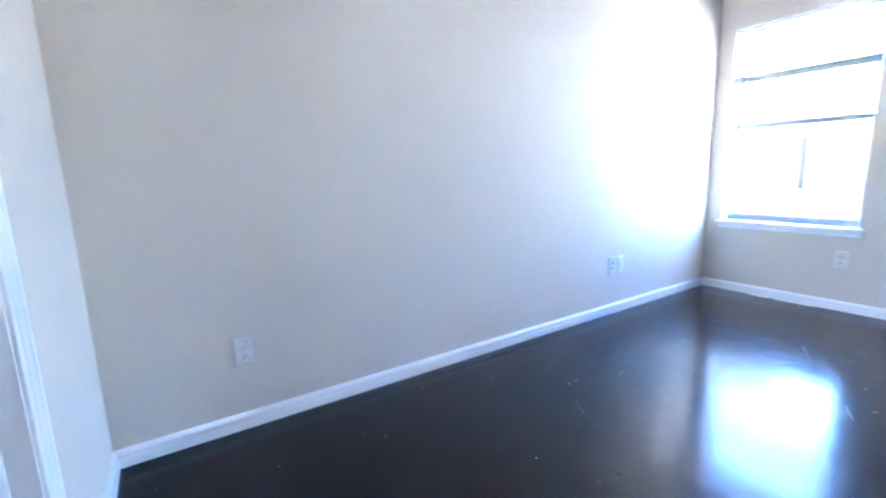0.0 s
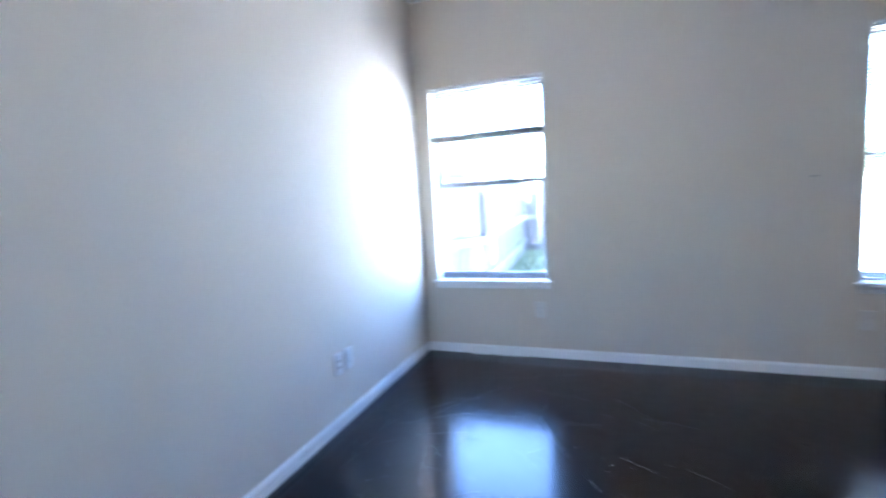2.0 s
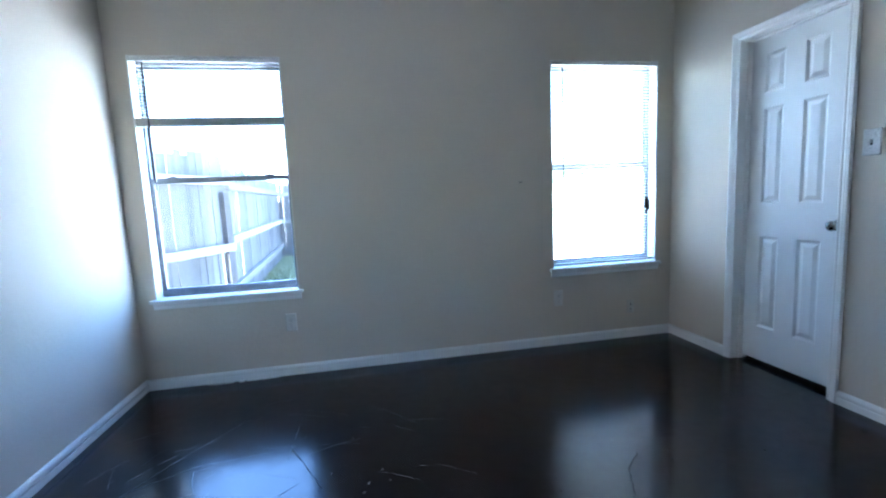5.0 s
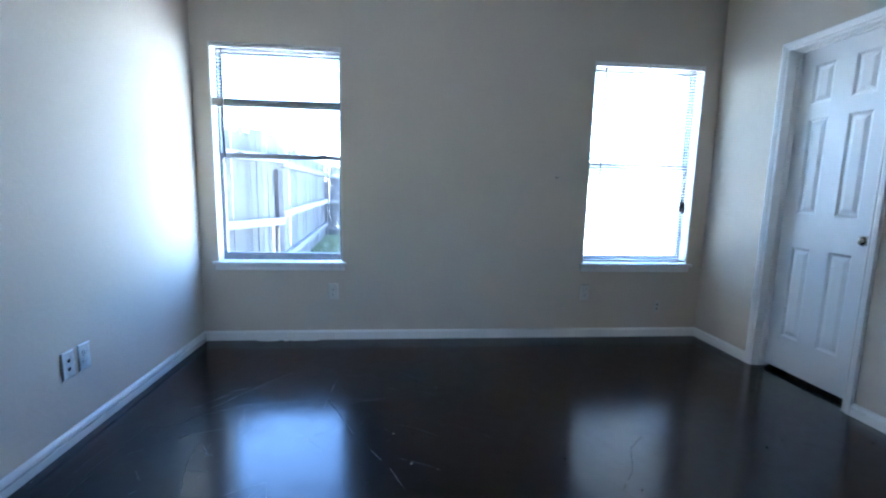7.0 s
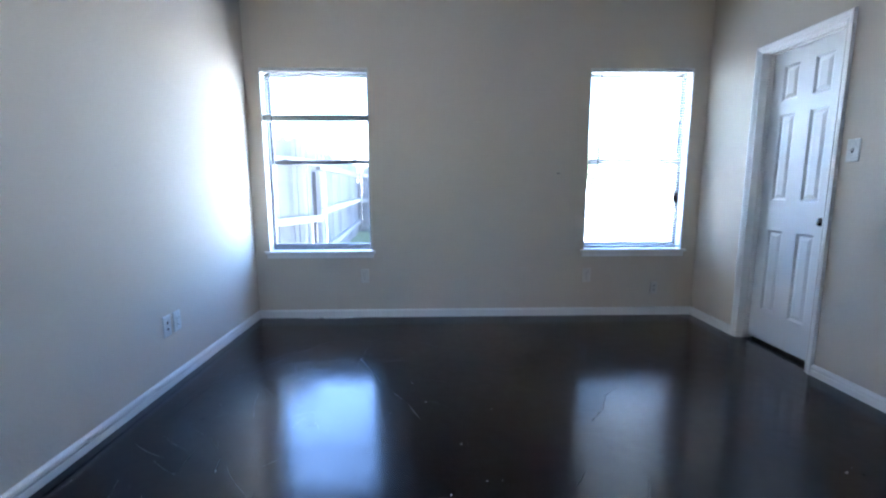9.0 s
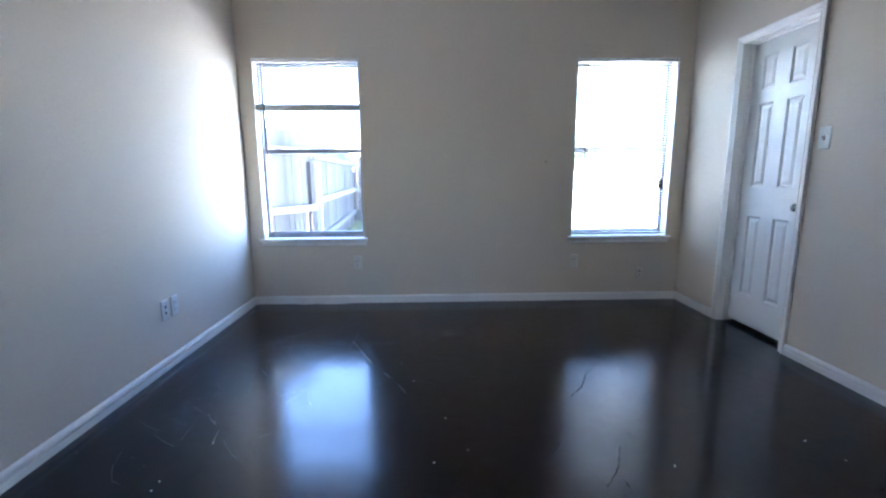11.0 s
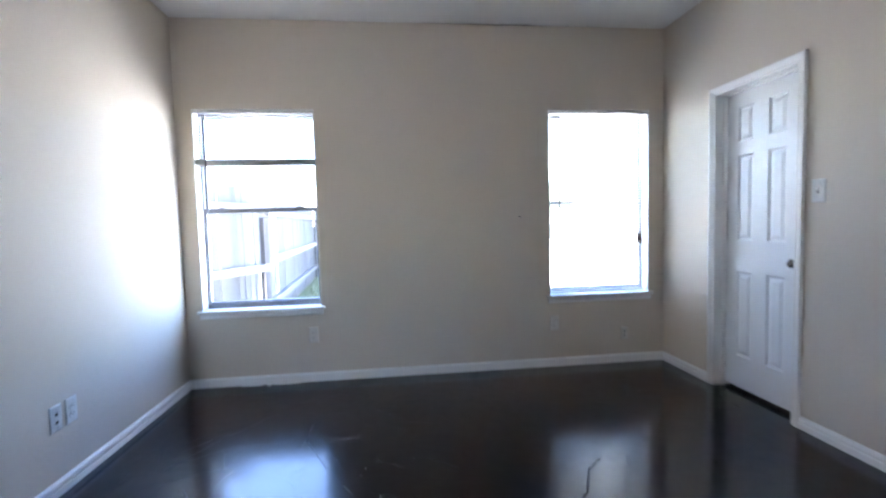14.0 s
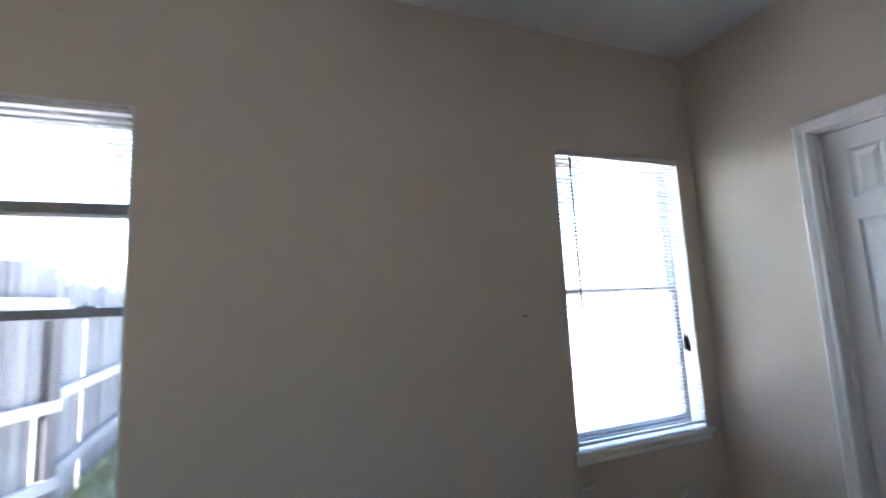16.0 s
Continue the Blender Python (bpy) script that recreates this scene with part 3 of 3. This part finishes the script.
# ---- plates on the walls ----
def cover_plate(w=0.070, h=0.115):
    """A wall plate with a rounded rim, facing +y, its back at y = 0."""
    bm = bmesh.new()
    loops = []
    for inset, d in ((0, 0), (0, 0.002), (0.002, 0.0045), (0.005, 0.0058), (0.009, 0.006)):
        x, z = w / 2 - inset, h / 2 - inset
        loops.append([bm.verts.new(p) for p in ((-x, d, -z), (x, d, -z), (x, d, z), (-x, d, z))])
    for p, q in zip(loops, loops[1:]):
        for i in range(4):
            bm.faces.new((p[i], p[(i + 1) % 4], q[(i + 1) % 4], q[i]))
    bm.faces.new(loops[-1])
    bm.faces.new(list(reversed(loops[0])))
    bmesh.ops.recalc_face_normals(bm, faces=bm.faces)
    return bm


def screw(parent, z):
    s = part("screw", tube(bmesh.new(), (0, 0.0055, z), (0, 0.0072, z), 0.0034, 0.0028), PLASTIC, parent)
    part("screw_slot", solid(bmesh.new(), -0.0026, 0.0026, 0.0070, 0.0075, z - 0.0004, z + 0.0004), DARK, s)


def outlet(place, label, mat):
    o = thing("power_outlet", place, label, "outlet", "duplex power outlets")
    plate = part("cover_plate", cover_plate(0.073, 0.122), mat, o)
    screw(o, 0)
    for z in (-0.0195, 0.0195):
        bm = bmesh.new()
        ring = []
        for y in (0.005, 0.0082):
            ring.append([bm.verts.new((max(-0.0172, min(0.0172, 0.0195 * math.cos(a))), y, z + 0.0145 * math.sin(a))) for a in [2 * math.pi * i / 20 for i in range(20)]])
        for i in range(20):
            bm.faces.new((ring[0][i], ring[0][(i + 1) % 20], ring[1][(i + 1) % 20], ring[1][i]))
        bm.faces.new(ring[1])
        bmesh.ops.recalc_face_normals(bm, faces=bm.faces)
        r = part("receptacle", bm, mat, o)
        bm = solid(bmesh.new(), -0.0075, -0.0052, 0.0078, 0.0086, z - 0.002, z + 0.007)
        solid(bm, 0.0052, 0.0075, 0.0078, 0.0086, z - 0.0008, z + 0.006)
        tube(bm, (0, 0.0078, z - 0.0072), (0, 0.0086, z - 0.0072), 0.0027)
        part("slots", bm, DARK, r, "dark socket slots")
    return o


def jack_plate(place, label, mat, w, h):
    o = thing("jack_plate", place, label, "wall plate")
    part("cover_plate", cover_plate(w, h), mat, o)
    for z in (-0.019, 0.019):
        j = part("jack", tube(bmesh.new(), (0, 0.005, z), (0, 0.0085, z), 0.0085, 0.0075, 16), NICKEL if mat is PLASTIC else IVORY, o)
        part("socket", tube(bmesh.new(), (0, 0.0075, z), (0, 0.0092, z), 0.0062, 0.0062, 14), DARK, j, "dark socket hole")
    for z in (-0.042, 0.042):
        screw(o, z)
    return o


def light_switch(place):
    o = thing("light_switch", place, "white toggle light switch on a painted plate", "light switch")
    part("cover_plate", cover_plate(0.078, 0.124), PLASTIC, o)
    part("slot", solid(bmesh.new(), -0.006, 0.006, 0.0055, 0.0064, -0.013, 0.013), DARK, o)
    t = part("toggle", solid(bmesh.new(), -0.0045, 0.0045, 0, 0.017, -0.005, 0.005, 0.001), PLASTIC, o)
    t.matrix_local = pose(0, 0.004, 0.001, 28, 0, 0)
    for z in (-0.030, 0.030):
        screw(o, z)
    return o


ON_EAST, ON_NORTH, ON_SOUTH = 90, 180, 0   # turns that make a plate's +y point into the room
outlet(pose(XW, 1.098, 0.369, rz=ON_EAST), "off-white duplex power outlet under the half-raised blind", OFFWHITE)
outlet(pose(XW, -0.854, 0.364, rz=ON_EAST), "off-white duplex power outlet under the lowered blind", OFFWHITE)
outlet(pose(3.888, YL, 0.359, rz=ON_NORTH), "white duplex power outlet beside a jack plate", PLASTIC)
outlet(pose(1.317, YL, 0.344, rz=ON_NORTH), "white duplex power outlet low on the plain wall", PLASTIC)
jack_plate(pose(3.790, YL, 0.357, rz=ON_NORTH), "white plate with two dark coaxial jacks", PLASTIC, 0.073, 0.122)
jack_plate(pose(XW, -1.462, 0.246, rz=ON_EAST), "painted-over plate with two phone jacks", IVORY, 0.062, 0.105)
light_switch(pose(3.737, YR, 1.335, rz=ON_SOUTH))

# ---- marks on wall and floor ----
bm = bmesh.new()
solid(bm, XW - 0.0016, XW + 0.002, -0.588, -0.560, 1.2485, 1.2555, 0.0007)
tube(bm, (XW - 0.0022, -0.567, 1.252), (XW + 0.002, -0.567, 1.252), 0.005, 0.007, 9)
tagged(new("wall_anchor", mesh_of("wall_anchor", bm, ANCHOR)), "small grey filled screw anchor and nick in the beige wall", "wall anchor")


def strokes(name, lines, width, mat, label, category, seed):
    """Thin uneven ribbons on the floor along plan lines."""
    r = random.Random(seed)
    bm = bmesh.new()
    for line in lines:
        pts = []
        for (x0, y0), (x1, y1) in zip(line, line[1:]):
            n = max(3, int(math.hypot(x1 - x0, y1 - y0) / 0.022))
            pts += [(x0 + (x1 - x0) * k / n, y0 + (y1 - y0) * k / n) for k in range(n)]
        pts.append(line[-1])
        dx, dy = pts[-1][0] - pts[0][0], pts[-1][1] - pts[0][1]
        d = math.hypot(dx, dy)
        nx, ny = -dy / d, dx / d
        last = None
        for k, (x, y) in enumerate(pts):
            wob = r.gauss(0, width * 0.22)
            w = width * r.uniform(0.25, 1.0) * (0.4 if k in (0, len(pts) - 1) else 1)
            pair = [bm.verts.new((x + nx * (wob + w * t), y + ny * (wob + w * t), 0.0007)) for t in (-0.5, 0.5)]
            if last and r.random() > 0.12:
                bm.faces.new((last[0], last[1], pair[1], pair[0]))
            last = pair
    tagged(new(name, mesh_of(name, bm, mat)), label, category, kind="stuff")


strokes("floor_crack", [((2.78, -0.17), (2.67, -0.21), (2.78, -0.30), (2.91, -0.36)), ((3.69, -0.56), (3.59, -0.45), (3.44, -0.38), (3.33, -0.28)), ((3.69, -0.70), (3.58, -0.66)),
                        ((2.71, -0.29), (2.66, -0.29)), ((4.15, 0.99), (4.03, 0.93), (3.78, 0.81)), ((3.33, 1.12), (3.34, 1.05)), ((2.95, -0.12), (2.86, -0.05))],
        0.0090, DARK, "hairline dark cracks and gouges in the floor coating", "floor cracks", 4)
strokes("floor_scratch", [((3.96, 1.63), (4.09, 1.39), (4.12, 1.07)), ((3.93, 1.64), (4.16, 1.50), (4.46, 1.28)), ((4.02, 0.99), (4.37, 0.97)), ((3.74, 1.47), (3.64, 1.40)),
                          ((3.65, 0.72), (3.52, 0.63), (3.38, 0.57)), ((3.02, 1.21), (3.06, 1.16)), ((3.38, 1.66), (3.44, 1.57)), ((3.14, 1.14), (3.15, 1.10)), ((2.99, 1.39), (3.09, 1.41)),
                          ((3.77, 1.00), (3.85, 0.91)), ((4.05, 1.66), (4.30, 1.45)), ((3.80, 1.60), (3.90, 1.30))],
        0.0046, SCUFF, "pale scratches in the glossy floor coating", "floor scratches", 6)
swirl = random.Random(31)
arcs = []
for k in range(80):
    cx, cy, rad = swirl.gauss(3.6, 0.30), swirl.gauss(1.05, 0.30), swirl.uniform(0.25, 0.95)
    a0, sweep = swirl.uniform(-1.2, 2.6), swirl.uniform(0.08, 0.45)
    line = [(cx + rad * math.cos(a0 + sweep * q / 4), cy + rad * math.sin(a0 + sweep * q / 4)) for q in range(5)]
    if all(1.3 < x < 4.95 and -1.6 < y < 1.9 for x, y in line):
        arcs.append(line)
strokes("floor_scratch", arcs, 0.0025, SCUFF, "fine swirling scratches in the floor coating", "floor scratches", 8)
SPOTS = ((2.832, 0.431), (2.758, 1.474), (2.995, 1.389), (2.919, -1.168), (2.778, -0.521), (2.788, -1.224), (3.154, 0.372), (3.775, 0.622), (2.709, 1.475), (3.544, 0.541))
rng = random.Random(7)
bm = bmesh.new()
for i in range(70):
    x, y = rng.uniform(1.2, 4.9), rng.uniform(-1.6, 1.95)
    if i % 3 == 0:
        y = YL - 0.02 - abs(rng.gauss(0, 0.16))
    elif i % 3 == 1:
        x = XW - 0.02 - abs(rng.gauss(0, 0.10))
    r = rng.uniform(0.0010, 0.0030)
    if i < len(SPOTS):
        x, y, r = *SPOTS[i], 0.0042
    ring = [bm.verts.new((x + r * rng.uniform(0.6, 1.3) * math.cos(a), y + r * rng.uniform(0.6, 1.3) * math.sin(a), 0.0005)) for a in [k * math.pi / 4 for k in range(8)]]
    tip = bm.verts.new((x, y, 0.0012))
    for k in range(8):
        bm.faces.new((ring[k], ring[(k + 1) % 8], tip))
tagged(new("paint_drops", mesh_of("paint_drops", bm, SPECK)), "scattered pale dried paint drops on the floor", "paint drops", kind="stuff")

bm = bmesh.new()
for k in range(9):
    y = rng.uniform(1.2, 1.75)
    solid(bm, XW - 0.030 - rng.uniform(0, 0.012), XW - 0.0135, y, y + rng.uniform(0.02, 0.09), 0.0, 0.0011)
tagged(new("paint_smear", mesh_of("paint_smear", bm, SPECK)), "pale paint smear on the floor along the baseboard", "paint smear", kind="stuff")

# ---- outside ----
bm = bmesh.new()
bmesh.ops.create_grid(bm, x_segments=2, y_segments=2, size=2500, matrix=Matrix.Translation((0, 0, GROUND)))
structure("ground", bm, SOIL, "pale dry bleached earth and patchy lawn of the back yard", "ground")


def fence(name, a, b, top, rails, label, thick_rail=0.06, gap_board=-1, posts=(0.0, 1.0), seed=1):
    """A picket fence from a to b (plan points); rails on the house's side."""
    r = random.Random(seed)
    a, b = Vector((*a, 0)), Vector((*b, 0))
    run = (b - a).length
    along = math.degrees(math.atan2(b.y - a.y, b.x - a.x))
    f = thing(name, pose(a.x, a.y, GROUND, rz=along), label, "fence", "weathered yard fence")
    boards = []
    for v in range(4):
        bm = bmesh.new()
        h = top - GROUND + (-0.03, 0.0, 0.02, 0.035)[v]
        solid(bm, -0.0465, 0.0465, 0.0, 0.017, 0.03, h, 0.005)
        boards.append(mesh_of("board", bm, FENCE))
    cut = bmesh.new()
    solid(cut, -0.0465, 0.0465, 0.0, 0.017, rails[0] - GROUND - 0.01, top - GROUND, 0.003)
    solid(cut, -0.0465, 0.0230, 0.0, 0.017, 0.03, rails[0] - GROUND - 0.011, 0.003)
    cut = mesh_of("board", cut, FENCE)
    x, i = 0.047, 0
    while x < run:
        data = cut if i == gap_board else boards[r.randrange(4)]
        twin("board", data, f, pose(x, r.uniform(0, 0.014), 0, 0, r.uniform(-0.15, 0.15), r.uniform(-3, 3)))
        x += 0.094 + r.choice((-0.001, 0.0, 0.001, 0.003))
        i += 1
    for z in rails:
        z -= GROUND
        part("rail", solid(bmesh.new(), 0, run + 0.03, -thick_rail, -0.001, z - 0.044, z + 0.044, 0.004), RAILWOOD, f)
    for p in posts:
        px = p * run
        part("post", solid(bmesh.new(), px - 0.048, px + 0.048, -0.046, 0.030, 0, top - GROUND - 0.42, 0.006), POST, f, "dark timber post")
    return f


P1 = (7.55, 2.13)
P2 = (13.0, 2.50)
A0 = (5.62, 2.97)
fence("fence", A0, P1, 1.76, (0.70, 1.47, 0.14), "weathered grey cedar fence section with a broken board", gap_board=20, posts=(0.0, 0.985), seed=3)
fence("fence", (P1[0] + 0.02, P1[1] + 0.01), P2, 1.66, (0.78, 1.42, 0.21), "weathered grey cedar fence running to the back corner", posts=(0.995,), seed=5)
fence("fence", (P2[0] + 0.02, P2[1]), (P2[0] + 0.1, -1.0), 1.62, (0.76, 1.40, 0.05), "weathered grey cedar fence return at the back corner", posts=(0.0, 0.98), seed=9)


def tree(place, height, spread, seed, label):
    r = random.Random(seed)
    t = thing("tree", pose(*place), label, "tree", "trees behind the yard")
    bm = bmesh.new()
    tips = []
    tube(bm, (0, 0, 0), (0.08, 0, height * 0.4), 0.16, 0.11, 9)
    for i in range(9):
        a, up = r.uniform(0, 6.28), r.uniform(0.25, 0.55)
        start = Vector((0.05, 0, height * r.uniform(0.3, 0.42)))
        mid = start + Vector((math.cos(a) * spread * 0.45, math.sin(a) * spread * 0.45, height * up * 0.6))
        end = mid + Vector((math.cos(a + r.uniform(-0.6, 0.6)) * spread * 0.4, math.sin(a) * spread * 0.4, height * up * 0.5))
        tube(bm, start, mid, 0.07, 0.045, 6)
        tube(bm, mid, end, 0.045, 0.012, 6)
        tips += [mid, end, (mid + end) / 2]
    part("trunk", bm, BARK, t)
    verts, faces = [], []
    for tip in tips:
        for k in range(130):
            c = tip + Vector((r.gauss(0, 1), r.gauss(0, 1), r.gauss(0, 0.75))) * spread * 0.17
            u = Vector((r.gauss(0, 1), r.gauss(0, 1), r.gauss(0, 1))).normalized() * r.uniform(0.07, 0.15)
            v = u.orthogonal().normalized() * r.uniform(0.04, 0.08)
            n = len(verts)
            verts += [c - u, c + v, c + u, c - v]
            faces.append((n, n + 1, n + 2, n + 3))
    me = bpy.data.meshes.new("crown")
    me.from_pydata([tuple(v) for v in verts], [], faces)
    me.materials.append(LEAF)
    crown = new("crown", me)
    crown.parent = t
    return t


tree((33, 10.0, GROUND), 4.4, 2.6, 11, "leafy green tree beyond the fence")
tree((36, -4.0, GROUND), 4.0, 2.4, 12, "leafy green tree beyond the back fence")
tree((33, -11.0, GROUND), 4.3, 2.8, 13, "leafy green tree far behind the yard")
tree((34, 2.0, GROUND), 4.5, 2.7, 14, "leafy green tree in the distance")
for i, (x, y, h, w) in enumerate(((30.0, -24.0, 4.6, 3.0), (24.0, -27.0, 4.2, 2.8), (36.0, -16.0, 4.6, 3.0), (38.0, 11.0, 4.8, 3.0), (20.0, -33.0, 5.0, 3.2))):
    tree((x, y, GROUND), h, w, 40 + i, "low leafy tree far beyond the yard")

def weed(place, size, seed):
    """A low clump of weeds: thin stems, each with a few narrow leaves."""
    r = random.Random(seed)
    w = thing("weed", pose(*place), "low green weed clump at the foot of the fence", "weed", "weeds along the fence")
    stems = bmesh.new()
    verts, faces = [], []
    for k in range(14):
        a, lean = r.uniform(0, 6.28), r.uniform(0.1, 0.5)
        tip = Vector((math.cos(a) * lean * size, math.sin(a) * lean * size, size * r.uniform(0.5, 1.0)))
        tube(stems, (0, 0, 0), tip, 0.004, 0.0015, 5)
        for q in range(9):
            c = tip * r.uniform(0.3, 1.0)
            u = Vector((r.gauss(0, 1), r.gauss(0, 1), r.gauss(0.2, 0.5))).normalized() * size * r.uniform(0.10, 0.20)
            v = u.orthogonal().normalized() * size * r.uniform(0.03, 0.05)
            n = len(verts)
            verts += [c, c + u * 0.5 + v, c + u, c + u * 0.5 - v]
            faces.append((n, n + 1, n + 2, n + 3))
    part("stems", stems, BLADE, w)
    me = bpy.data.meshes.new("leaves")
    me.from_pydata([tuple(v) for v in verts], [], faces)
    me.materials.append(BLADE)
    leaves = new("leaves", me)
    leaves.parent = w


for i, (x, y, h) in enumerate(((8.5, 1.95, 0.32), (9.1, 2.02, 0.42), (9.8, 2.05, 0.36), (10.7, 2.10, 0.45))):
    weed((x, y, GROUND), 0.5 * h, 60 + i)

rng = random.Random(21)
verts, faces = [], []
for i in range(14000):
    x, y = rng.uniform(5.5, 11.5), rng.uniform(-3.5, 2.6)
    near = i > 4500
    if near:
        # thick green strip at the foot of the fence
        x = rng.uniform(7.4, 13.0)
        y = 2.13 + (x - 7.55) * 0.068 - 0.02 - abs(rng.gauss(0, 0.22))
    h, a = rng.uniform(0.03, 0.10) * (1.6 if near else 1), rng.uniform(0, 6.28)
    w = 0.011 if near else 0.004
    dx, dy = w * math.cos(a), w * math.sin(a)
    n = len(verts)
    verts += [(x - dx, y - dy, GROUND), (x + dx, y + dy, GROUND), (x + rng.gauss(0, 0.02), y + rng.gauss(0, 0.02), GROUND + h)]
    faces.append((n, n + 1, n + 2))
me = bpy.data.meshes.new("grass")
me.from_pydata(verts, [], faces)
me.materials.append(BLADE)
tagged(new("grass", me), "short patchy green grass in the yard", "grass", kind="stuff")
